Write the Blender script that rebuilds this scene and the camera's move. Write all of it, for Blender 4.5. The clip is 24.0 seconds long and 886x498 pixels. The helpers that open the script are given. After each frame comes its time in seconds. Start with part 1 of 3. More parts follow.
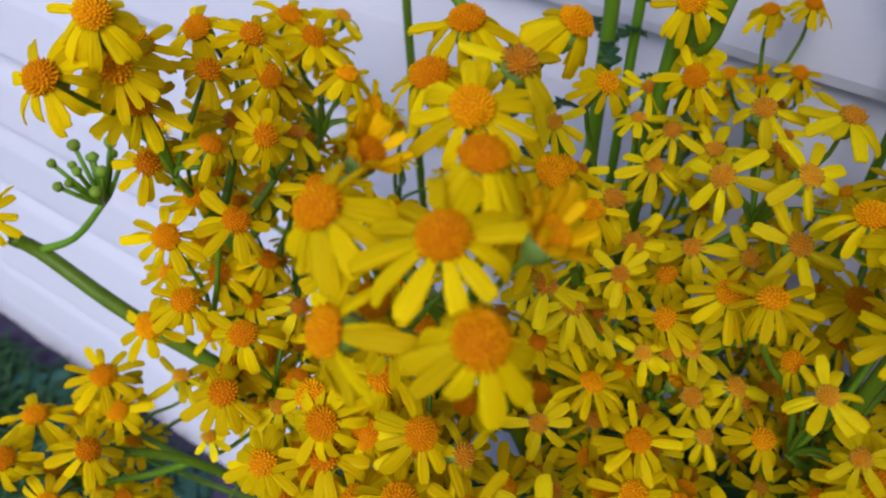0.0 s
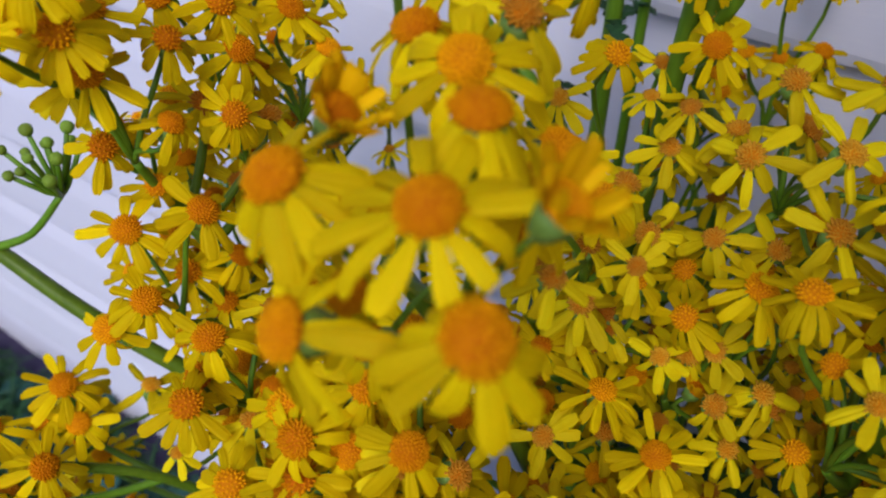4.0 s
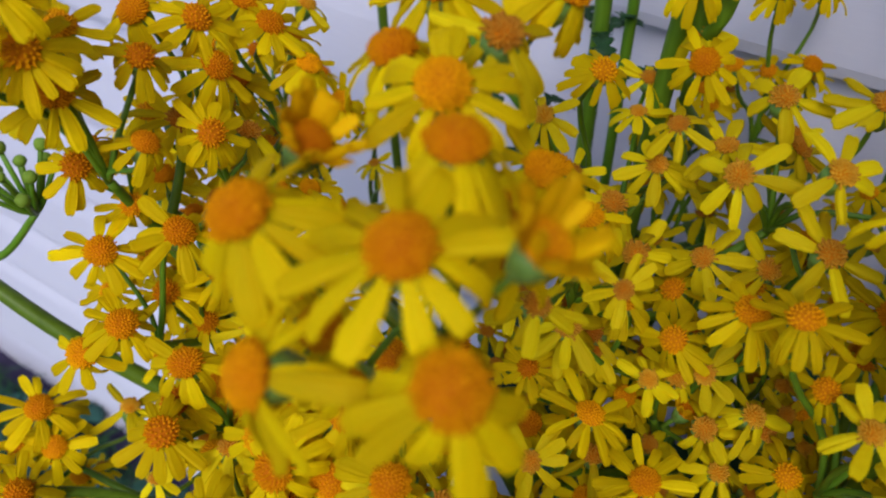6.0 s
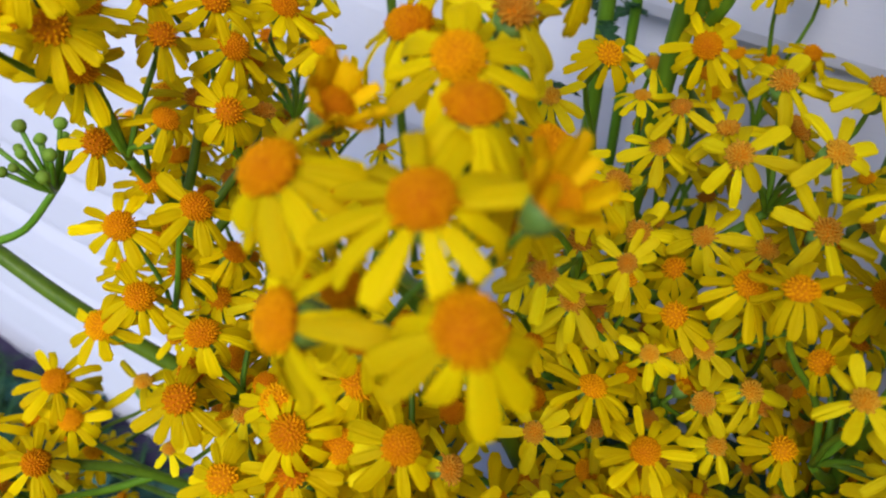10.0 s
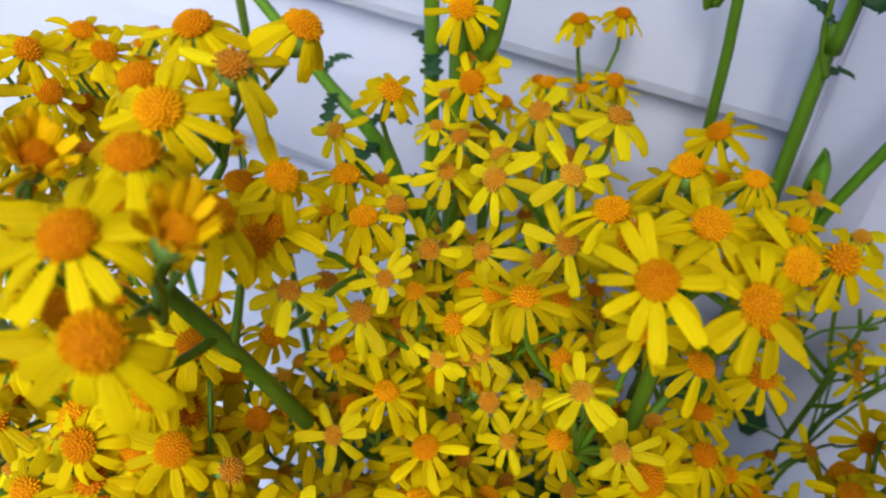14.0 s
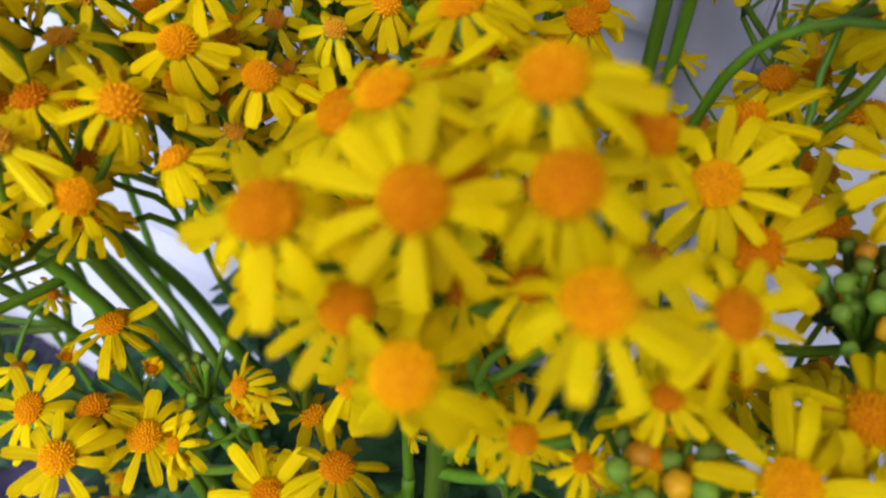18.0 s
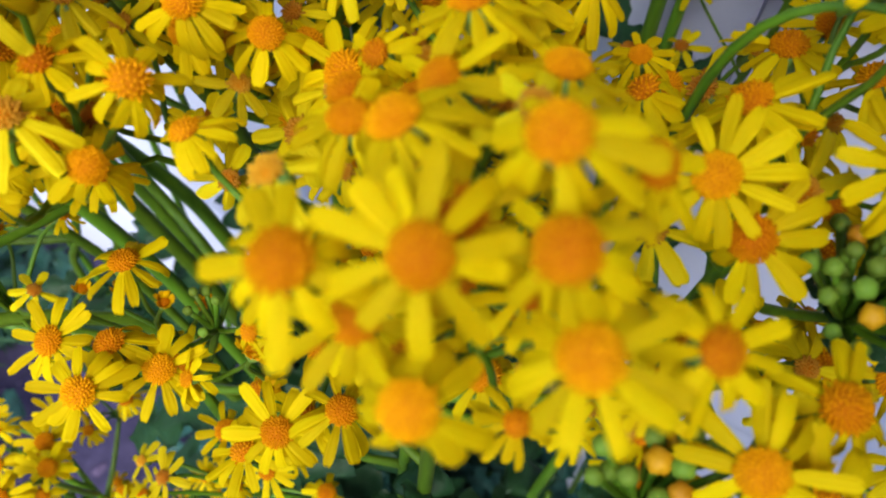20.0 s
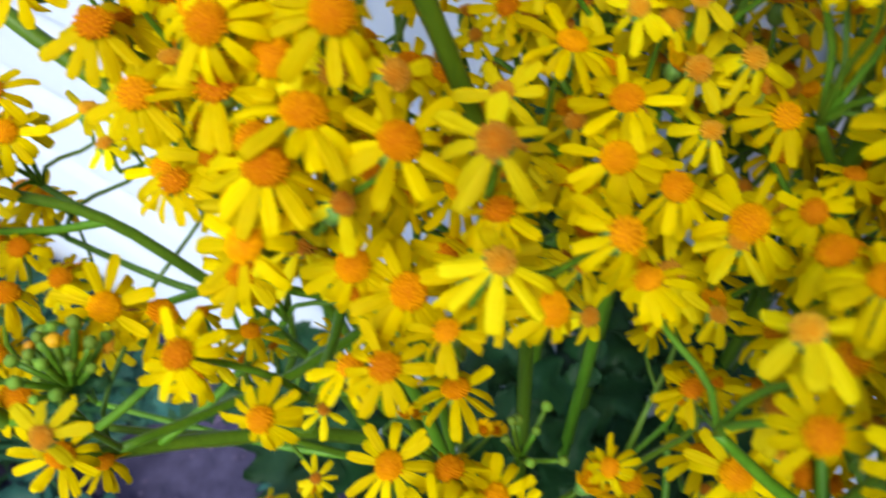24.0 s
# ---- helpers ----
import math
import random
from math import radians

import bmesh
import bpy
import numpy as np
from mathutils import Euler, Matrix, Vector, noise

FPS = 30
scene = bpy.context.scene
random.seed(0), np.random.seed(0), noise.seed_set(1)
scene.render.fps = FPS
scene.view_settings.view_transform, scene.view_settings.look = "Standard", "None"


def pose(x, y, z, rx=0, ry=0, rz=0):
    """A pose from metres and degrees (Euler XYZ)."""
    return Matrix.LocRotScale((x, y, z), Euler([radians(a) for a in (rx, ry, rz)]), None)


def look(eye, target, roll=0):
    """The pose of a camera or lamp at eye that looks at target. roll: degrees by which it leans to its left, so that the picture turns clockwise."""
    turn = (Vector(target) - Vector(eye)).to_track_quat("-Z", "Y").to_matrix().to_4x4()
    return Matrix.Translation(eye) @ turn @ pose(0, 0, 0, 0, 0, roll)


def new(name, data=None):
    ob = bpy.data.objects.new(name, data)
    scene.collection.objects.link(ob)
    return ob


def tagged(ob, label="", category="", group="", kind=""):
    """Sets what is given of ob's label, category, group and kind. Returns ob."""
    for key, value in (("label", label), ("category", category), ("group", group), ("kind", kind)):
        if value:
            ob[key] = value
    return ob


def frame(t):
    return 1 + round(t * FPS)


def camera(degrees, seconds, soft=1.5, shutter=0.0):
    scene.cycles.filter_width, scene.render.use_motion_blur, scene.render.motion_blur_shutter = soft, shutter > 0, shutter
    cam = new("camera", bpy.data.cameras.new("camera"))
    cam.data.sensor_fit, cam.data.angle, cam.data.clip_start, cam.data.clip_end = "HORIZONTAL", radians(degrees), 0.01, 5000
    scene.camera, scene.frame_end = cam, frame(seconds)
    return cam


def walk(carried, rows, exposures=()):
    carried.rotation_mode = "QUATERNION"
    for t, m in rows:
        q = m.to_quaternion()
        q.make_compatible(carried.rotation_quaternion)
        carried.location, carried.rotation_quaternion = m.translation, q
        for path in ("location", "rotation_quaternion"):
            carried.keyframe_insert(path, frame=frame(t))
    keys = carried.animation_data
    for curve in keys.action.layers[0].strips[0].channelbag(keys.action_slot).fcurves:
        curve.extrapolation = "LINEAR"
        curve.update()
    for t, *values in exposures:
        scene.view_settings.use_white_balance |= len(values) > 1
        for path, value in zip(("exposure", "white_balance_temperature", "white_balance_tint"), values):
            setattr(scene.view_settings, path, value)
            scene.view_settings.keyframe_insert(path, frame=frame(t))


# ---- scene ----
cam = camera(58.6, 24.0, 2.15, 0.5)
METRES, EYE, TILT, LEAN, TURN = 0.33, 0.78, -45.0, 0.0, 0.0
ROWS = [
    (0.0, 0.0, 0.0, 0.0, 0.0, 0.0, -0.0),
    (0.5, 0.0029, 0.0037, 0.001, 0.45, -0.19, -0.01),
    (1.0, 0.001, 0.002, 0.0019, -0.04, -0.21, 0.1),
    (1.5, -0.0, 0.0039, 0.0019, -0.19, 0.11, 0.15),
    (2.0, -0.0075, 0.0086, -0.0014, -0.13, 0.17, 0.22),
    (2.5, -0.0092, 0.0098, -0.0068, -0.38, 0.12, 0.45),
    (4.5, 0.0064, 0.0655, -0.0076, -0.2, 0.61, 0.24),
    (5.0, 0.007, 0.0615, -0.0052, -0.42, 0.79, 0.59),
    (5.5, 0.0055, 0.0598, 0.0013, -0.55, 0.96, 0.44),
    (6.0, 0.0077, 0.069, 0.0011, -0.87, 0.79, 0.54),
    (6.5, 0.0101, 0.075, 0.0037, -0.84, 0.62, 0.75),
    (7.0, 0.0079, 0.0778, 0.002, -0.6, 0.25, 0.95),
    (7.5, 0.0062, 0.0698, -0.0038, -0.74, -0.08, 0.85),
    (8.0, 0.0038, 0.0605, -0.0098, -0.5, 0.46, 0.49),
    (8.5, 0.0069, 0.0535, -0.0053, -0.86, 0.6, 0.56),
    (9.0, 0.008, 0.0491, -0.0074, -0.74, 0.51, 0.22),
    (9.5, 0.0035, 0.0494, -0.0121, -0.91, 0.65, 0.08),
    (10.0, 0.0026, 0.0542, -0.011, -0.82, 0.55, 0.03),
    (10.5, 0.0057, 0.0581, -0.0127, -1.02, 0.33, 0.22),
    (12.5, 0.0162, 0.0502, -0.0205, -1.12, 0.75, 0.5),
    (13.0, 0.0295, 0.0279, -0.0212, -1.81, 1.2, 0.49),
    (13.5, 0.0765, 0.0042, -0.014, -3.0, 1.71, 1.57),
    (14.0, 0.1068, 0.0011, -0.0123, -3.69, 1.75, 2.06),
    (14.5, 0.12, -0.0154, -0.0301, -3.28, 1.52, 2.24),
    (15.0, 0.1358, -0.0337, -0.0637, -3.16, 1.2, 2.51),
    (15.5, 0.1432, -0.053, -0.1027, -3.24, 1.72, 2.52),
    (16.0, 0.1567, -0.0333, -0.1633, -3.41, 1.2, 2.36),
    (16.5, 0.1839, 0.0143, -0.2349, -3.45, 2.53, 2.04),
    (17.0, 0.2022, 0.0898, -0.2564, -3.46, 1.21, 1.05),
    (17.5, 0.2181, 0.1324, -0.2479, -2.84, 1.18, 1.21),
    (18.0, 0.2144, 0.125, -0.229, -3.39, -3.0, 1.34),
    (18.5, 0.2174, 0.1188, -0.2089, -3.37, -6.63, 1.03),
    (20.5, 0.2129, 0.1157, -0.1823, -3.26, -12.58, -0.23),
    (21.0, 0.214, 0.1007, -0.1782, -3.89, -13.05, 0.17),
    (21.5, 0.2126, 0.09, -0.17, -3.63, -13.38, 0.09),
    (22.0, 0.2008, 0.0746, -0.1686, -3.71, -13.42, 0.43),
    (22.5, 0.1921, 0.0781, -0.1706, -3.32, -12.55, 0.85),
    (23.0, 0.1538, 0.1131, -0.1959, -3.16, -8.13, 0.26),
    (23.5, 0.0969, 0.1082, -0.1823, -1.13, -6.26, -0.54),
    (24.0, 0.0352, 0.1086, -0.1716, 0.13, -3.97, -1.53),
]
EXPOSURES = [(0.0, -0.25, 6400, 10), (2.0, -0.25, 6400, 10), (5.0, -0.38, 6400, 14), (6.0, -0.38, 6400, 12), (7.0, -0.2, 6400, 10), (8.0, -0.08, 6400, 8), (10.0, -0.05, 6400, 7), (13.0, 0.0, 6350, 6), (14.0, 0.2, 6300, 5), (15.0, 0.42, 6300, 4), (16.0, 0.55, 6300, 6), (17.0, 0.4, 6350, 8), (18.0, 0.32, 6400, 10), (21.0, 0.55, 6300, 6), (22.0, 0.52, 6300, 5), (23.0, 0.38, 6250, 3), (24.0, 0.42, 6300, -4)]
walk(cam, [(t, pose(0, 0, EYE, TILT, LEAN, TURN) @ pose(METRES * x, METRES * y, METRES * z, 90 + pitch, roll, yaw)) for t, x, y, z, yaw, pitch, roll in ROWS], EXPOSURES)

cam.data.dof.use_dof = True
cam.data.dof.focus_distance, cam.data.dof.aperture_fstop = 0.16, 23.0

# ---- world and light ----
SUN_UP, SUN_TURN = radians(48), radians(188)
world = bpy.data.worlds.new("sky")
world.use_nodes = True
scene.world = world
wn = world.node_tree
sky = wn.nodes.new("ShaderNodeTexSky")
sky.sky_type, sky.sun_disc = "NISHITA", False
sky.sun_elevation, sky.sun_rotation = SUN_UP, SUN_TURN
wn.links.new(sky.outputs["Color"], wn.nodes["Background"].inputs["Color"])
wn.nodes["Background"].inputs["Strength"].default_value = 0.24
lamp = bpy.data.lights.new("sun", "SUN")
lamp.energy, lamp.angle, lamp.color = 3.1, radians(36), (1.0, 0.96, 0.88)
sun = new("sun", lamp)
away = Vector((math.sin(SUN_TURN) * math.cos(SUN_UP), math.cos(SUN_TURN) * math.cos(SUN_UP), math.sin(SUN_UP)))
sun.matrix_world = look(away * 5, (0, 0, 0))


# ---- materials ----
def material(name, base, other, rough=0.5, scale=200.0, bump=0.1, through_light=0.0, shift=0.06, fine=6.0, spec=0.3, stretch=(1, 1, 1)):
    """Two base colours mixed by coarse and fine noise, a shift of tone from object to object, and relief."""
    mat = bpy.data.materials.new(name)
    mat.use_nodes = True
    n, k = mat.node_tree.nodes, mat.node_tree.links
    shade = n["Principled BSDF"]
    place = n.new("ShaderNodeTexCoord")
    grow = n.new("ShaderNodeMapping")
    grow.inputs["Scale"].default_value = stretch
    k.new(place.outputs["Object"], grow.inputs["Vector"])
    big, small = n.new("ShaderNodeTexNoise"), n.new("ShaderNodeTexNoise")
    big.inputs["Scale"].default_value, big.inputs["Detail"].default_value = scale, 3.0
    small.inputs["Scale"].default_value, small.inputs["Detail"].default_value = scale * fine, 4.0
    for tex in (big, small):
        k.new(grow.outputs["Vector"], tex.inputs["Vector"])
    both = n.new("ShaderNodeMix")
    both.data_type = "FLOAT"
    both.inputs[0].default_value = 0.4
    k.new(big.outputs["Fac"], both.inputs[2])
    k.new(small.outputs["Fac"], both.inputs[3])
    steps = n.new("ShaderNodeValToRGB")
    steps.color_ramp.elements[0].position, steps.color_ramp.elements[1].position = 0.32, 0.68
    steps.color_ramp.elements[0].color, steps.color_ramp.elements[1].color = (*base, 1), (*other, 1)
    k.new(both.outputs[0], steps.inputs["Fac"])
    info, span, hue = n.new("ShaderNodeObjectInfo"), n.new("ShaderNodeMapRange"), n.new("ShaderNodeHueSaturation")
    span.inputs["To Min"].default_value, span.inputs["To Max"].default_value = 1 - 2.2 * shift, 1 + 1.2 * shift
    k.new(info.outputs["Random"], span.inputs["Value"])
    k.new(span.outputs["Result"], hue.inputs["Value"])
    tone = n.new("ShaderNodeMapRange")
    tone.inputs["To Min"].default_value, tone.inputs["To Max"].default_value = 0.5 - shift * 0.09, 0.5 + shift * 0.09
    k.new(info.outputs["Random"], tone.inputs["Value"])
    k.new(tone.outputs["Result"], hue.inputs["Hue"])
    k.new(steps.outputs["Color"], hue.inputs["Color"])
    k.new(hue.outputs["Color"], shade.inputs["Base Color"])
    shade.inputs["Roughness"].default_value = rough
    shade.inputs["Specular IOR Level"].default_value = spec
    if bump:
        relief = n.new("ShaderNodeBump")
        relief.inputs["Strength"].default_value = bump
        relief.inputs["Distance"].default_value = 0.0006
        k.new(both.outputs[0], relief.inputs["Height"])
        k.new(relief.outputs["Normal"], shade.inputs["Normal"])
    if through_light:
        thin, mix = n.new("ShaderNodeBsdfTranslucent"), n.new("ShaderNodeMixShader")
        tint = n.new("ShaderNodeMix")
        tint.data_type, tint.blend_type = "RGBA", "MULTIPLY"
        tint.inputs[0].default_value = 1.0
        tint.inputs[7].default_value = (1.0, 0.90, 0.6, 1.0)
        k.new(hue.outputs["Color"], tint.inputs[6])
        k.new(tint.outputs[2], thin.inputs["Color"])
        mix.inputs["Fac"].default_value = through_light
        k.new(shade.outputs["BSDF"], mix.inputs[1])
        k.new(thin.outputs["BSDF"], mix.inputs[2])
        k.new(mix.outputs["Shader"], n["Material Output"].inputs["Surface"])
    return mat


PETAL = material("petal_yellow", (0.92, 0.72, 0.0), (0.96, 0.81, 0.001), 0.6, 260, 0.2, 0.58, 0.08, spec=0.08, stretch=(0.35, 1.6, 1))
PETAL_OLD = material("petal_pale", (0.89, 0.715, 0.001), (0.95, 0.83, 0.008), 0.6, 260, 0.3, 0.52, 0.10, spec=0.1, stretch=(0.35, 1.6, 1))
PETAL_YOUNG = material("petal_golden", (0.92, 0.56, 0.0), (0.96, 0.68, 0.001), 0.6, 260, 0.25, 0.45, 0.08, spec=0.08, stretch=(0.35, 1.6, 1))
DISC = material("disc_orange", (0.62, 0.22, 0.0), (0.78, 0.335, 0.001), 0.9, 420, 0.3, 0.0, 0.10, spec=0.04)
DISC_OLD = material("disc_tan", (0.46, 0.18, 0.01), (0.66, 0.32, 0.02), 0.8, 420, 0.3, 0.0, 0.14, spec=0.1)
CUP = material("cup_green", (0.10, 0.20, 0.03), (0.16, 0.27, 0.05), 0.5, 300, 0.3, 0.0, 0.12)
STEM = material("stem_green", (0.066, 0.145, 0.006), (0.13, 0.24, 0.013), 0.45, 120, 0.3, 0.0, 0.14, stretch=(1, 1, 0.12))
LEAF = material("leaf_green", (0.014, 0.056, 0.018), (0.03, 0.095, 0.03), 0.5, 90, 0.5, 0.18, 0.16)
LEAF_LOW = material("leaf_blue_green", (0.014, 0.06, 0.048), (0.034, 0.118, 0.094), 0.55, 90, 0.5, 0.15, 0.18)
BUD = material("bud_green", (0.11, 0.20, 0.012), (0.19, 0.29, 0.025), 0.65, 300, 0.3, 0.0, 0.14)
BUD_RIPE = material("bud_orange", (0.55, 0.25, 0.001), (0.68, 0.35, 0.004), 0.55, 300, 0.3, 0.0, 0.14)
SIDING = material("white_vinyl", (0.60, 0.60, 0.745), (0.65, 0.65, 0.785), 0.42, 14, 0.08, 0.0, 0.02, 30.0, 0.4, (0.25, 0.25, 2.5))
TRIM = material("trim_vinyl", (0.54, 0.54, 0.71), (0.59, 0.59, 0.75), 0.4, 20, 0.06, 0.0, 0.02, 30.0, 0.4)
DISC_DEEP = material("disc_deep", (0.46, 0.125, 0.0), (0.56, 0.18, 0.002), 0.9, 420, 0.2, 0.0, 0.08, spec=0.1)
SOIL = material("dark_soil", (0.024, 0.021, 0.048), (0.07, 0.058, 0.115), 0.95, 45, 1.0, 0.0, 0.0, 9.0, 0.1)
STONE = material("soil_clod", (0.035, 0.029, 0.06), (0.10, 0.08, 0.145), 0.95, 120, 0.8, 0.0, 0.3, 6.0, 0.1)


# ---- mesh helpers ----
def mesh(name, verts, faces, mat, smooth=True):
    me = bpy.data.meshes.new(name)
    me.from_pydata([tuple(v) for v in verts], [], faces)
    me.materials.append(mat)
    if smooth:
        me.polygons.foreach_set("use_smooth", [True] * len(me.polygons))
    me.update()
    return me


def part(name, me, parent, m=None, label=""):
    ob = new(name, me)
    ob.parent = parent
    if m is not None:
        ob.matrix_basis = m
    return tagged(ob, label)


def curve_at(points, t):
    """A smooth line through the points, t from 0 to 1."""
    n = len(points) - 1
    f = min(max(t, 0.0), 1.0) * n
    i = min(int(f), n - 1)
    u = f - i
    p = [Vector(points[min(max(j, 0), n)]) for j in (i - 1, i, i + 1, i + 2)]
    return 0.5 * ((2 * p[1]) + (p[2] - p[0]) * u + (2 * p[0] - 5 * p[1] + 4 * p[2] - p[3]) * u * u + (3 * p[1] - p[0] - 3 * p[2] + p[3]) * u ** 3)


def tube(name, points, r0, r1, mat, rings=14, sides=8, ribs=0.0, off=Vector((0, 0, 0))):
    verts, faces = [], []
    side = Vector((1, 0, 0))
    line = [curve_at(points, i / rings) for i in range(rings + 1)]
    for i, c in enumerate(line):
        d = (line[min(i + 1, rings)] - line[max(i - 1, 0)]).normalized()
        side = (side - d * side.dot(d)).normalized()
        up = d.cross(side)
        r = r0 + (r1 - r0) * i / rings
        for j in range(sides):
            a = 2 * math.pi * j / sides
            q = r * (1 + (ribs if j % 2 else -ribs))
            verts.append(c - off + side * (q * math.cos(a)) + up * (q * math.sin(a)))
    for i in range(rings):
        for j in range(sides):
            a, b = i * sides + j, i * sides + (j + 1) % sides
            faces.append((a, b, b + sides, a + sides))
    faces.append(tuple(reversed(range(sides))))
    faces.append(tuple(range(rings * sides, rings * sides + sides)))
    return mesh(name, verts, faces, mat)


def turned_to(normal, place, spin=0.0, size=1.0):
    """A pose at place whose z axis is normal."""
    q = Vector((0, 0, 1)).rotation_difference(Vector(normal).normalized())
    return Matrix.LocRotScale(place, q @ Euler((0, 0, spin)).to_quaternion(), (size, size, size))


def sheet(rows, thick, name, mat):
    """A thin leaf-like body with a top and an underside from rows of points."""
    across = len(rows[0])
    top = [Vector(p) for row in rows for p in row]
    verts = top + [p - Vector((0, 0, thick)) for p in top]
    n, faces = len(top), []
    for i in range(len(rows) - 1):
        for j in range(across - 1):
            a = i * across + j
            f = (a, a + across, a + across + 1, a + 1)
            faces.append(tuple(reversed(f)))
            faces.append(tuple(v + n for v in f))
    rim = [j for j in range(across)] + [i * across + across - 1 for i in range(1, len(rows))]
    rim += [(len(rows) - 1) * across + j for j in range(across - 2, -1, -1)] + [i * across for i in range(len(rows) - 2, 0, -1)]
    for a, b in zip(rim, rim[1:] + rim[:1]):
        faces.append((a, b, b + n, a + n))
    return mesh(name, verts, faces, mat)


# ---- the pieces of a flower ----
def petal_mesh(length, width, droop, cup, twist, mat, seed):
    """A strap-shaped ray floret with two grooves, a blunt toothed tip and uneven edges."""
    r = random.Random(seed)
    rows, sway = [], r.uniform(-1, 1) * width * 0.25
    for s, w in ((0.0, 0.42), (0.14, 0.66), (0.32, 0.88), (0.52, 1.0), (0.72, 1.0), (0.87, 0.92), (0.955, 0.74), (1.0, 0.42)):
        bend = droop * s
        cx = length * math.sin(bend) / droop
        cz = -length * (1 - math.cos(bend)) / droop + r.uniform(-1, 1) * 0.00018 * s
        wide = width * 0.5 * w * r.uniform(0.93, 1.07)
        row = []
        for j in range(7):
            v = j / 3 - 1
            y = v * wide + sway * s * s
            groove = -0.00026 * math.cos(v * math.pi * 2.2) * min(1, s * 4) * (1 - 0.5 * s)
            notch = -0.0005 * r.random() if s > 0.94 and j in (2, 4) else 0.0
            edge = r.uniform(-1, 1) * 0.00015 * abs(v)
            row.append((cx + notch, y, cz + groove + edge - cup * width * v * v * w + twist * v * wide * s))
        rows.append(row)
    return sheet(rows, 0.00022, "petal", mat)


def disc_mesh(florets, tall, open_out, mat, rnd, rad=0.00278, high=0.0020):
    """The domed centre: a cushion set with many small florets in spirals."""
    verts, faces = [], []
    rings, sides = 6, 18
    verts.append((0, 0, high))
    for i in range(1, rings + 1):
        a = i / rings * math.pi * 0.56
        for j in range(sides):
            b = 2 * math.pi * j / sides
            verts.append((rad * math.sin(a) * math.cos(b), rad * math.sin(a) * math.sin(b), high * math.cos(a)))
    for j in range(sides):
        faces.append((0, 1 + j, 1 + (j + 1) % sides))
    for i in range(rings - 1):
        for j in range(sides):
            a, b = 1 + i * sides + j, 1 + i * sides + (j + 1) % sides
            faces.append((a, a + sides, b + sides, b))
    for i in range(florets):
        f = (i + 0.5) / florets
        a, b = math.acos(1 - f * 1.02), i * 2.39996
        n = Vector((math.sin(a) * math.cos(b), math.sin(a) * math.sin(b), math.cos(a) * 1.2)).normalized()
        c = Vector((rad * math.sin(a) * math.cos(b), rad * math.sin(a) * math.sin(b), high * math.cos(a)))
        h = tall * (0.55 + 0.6 * f) * rnd.uniform(0.65, 1.35)
        lean = Vector((rnd.uniform(-1, 1), rnd.uniform(-1, 1), rnd.uniform(-1, 1))) * 0.28 * h
        x = n.orthogonal().normalized()
        y = n.cross(x)
        wide = rnd.uniform(0.00021, 0.00033)
        r0, r1 = wide, wide * (0.62 + open_out)
        k = len(verts)
        for r, up in ((r0, -0.0001), (r1, h)):
            for j in range(5):
                g = 2 * math.pi * j / 5 + b
                verts.append(c + x * r * math.cos(g) + y * r * math.sin(g) + n * up + (lean if up > 0 else Vector((0, 0, 0))))
        verts.append(c + n * (h * (0.75 if open_out > 0.4 else 1.25)) + lean)
        for j in range(5):
            q = (j + 1) % 5
            faces.append((k + j, k + q, k + 5 + q, k + 5 + j))
            faces.append((k + 5 + j, k + 5 + q, k + 10))
    me = mesh("flower_head", verts, faces, mat)
    me.materials.append(DISC_DEEP)
    for face in me.polygons[:sides * rings]:
        face.material_index = 1
    return me


def turned(name, outline, sides, mat, ribs=0.0):
    """A round body from (radius, height) pairs."""
    verts, faces = [], []
    for r, z in outline:
        for j in range(sides):
            a = 2 * math.pi * j / sides
            q = r * (1 + (ribs if j % 2 else -ribs))
            verts.append((q * math.cos(a), q * math.sin(a), z))
    for i in range(len(outline) - 1):
        for j in range(sides):
            a, b = i * sides + j, i * sides + (j + 1) % sides
            faces.append((a, b, b + sides, a + sides))
    faces.append(tuple(reversed(range(sides))))
    faces.append(tuple(range((len(outline) - 1) * sides, len(outline) * sides)))
    return mesh(name, verts, faces, mat)


rng = random.Random(7)
PETALS = [petal_mesh(0.0084 * rng.uniform(0.86, 1.1), 0.0026 * rng.uniform(0.8, 1.16), rng.choice((0.2, 0.4, 0.55, 0.8, 1.1)), rng.uniform(-0.05, 0.24), rng.uniform(-0.35, 0.35), PETAL, i) for i in range(12)]
PETALS_OLD = [petal_mesh(0.0094 * rng.uniform(0.84, 1.12), 0.0031 * rng.uniform(0.72, 1.12), rng.choice((0.1, 0.3, 0.6, 0.9)), rng.uniform(0.0, 0.3), rng.uniform(-0.4, 0.4), PETAL_OLD, 30 + i) for i in range(8)]
PETALS_YOUNG = [petal_mesh(0.0062 * rng.uniform(0.86, 1.1), 0.0026 * rng.uniform(0.8, 1.1), 0.25, rng.uniform(0.1, 0.3), rng.uniform(-0.2, 0.2), PETAL_YOUNG, 50 + i) for i in range(5)]
DISCS = [disc_mesh(n, h, o, DISC, rng) for n, h, o in ((120, 0.00042, 0.1), (108, 0.0005, 0.2), (130, 0.00038, 0.05))]
DISCS_OLD = [disc_mesh(n, h, o, DISC_OLD, rng, 0.0021, 0.0014) for n, h, o in ((70, 0.0006, 0.3), (62, 0.0007, 0.4))]
DISCS_DEEP = [disc_mesh(n, h, o, DISC, rng) for n, h, o in ((60, 0.0005, 0.35), (54, 0.0006, 0.4))]
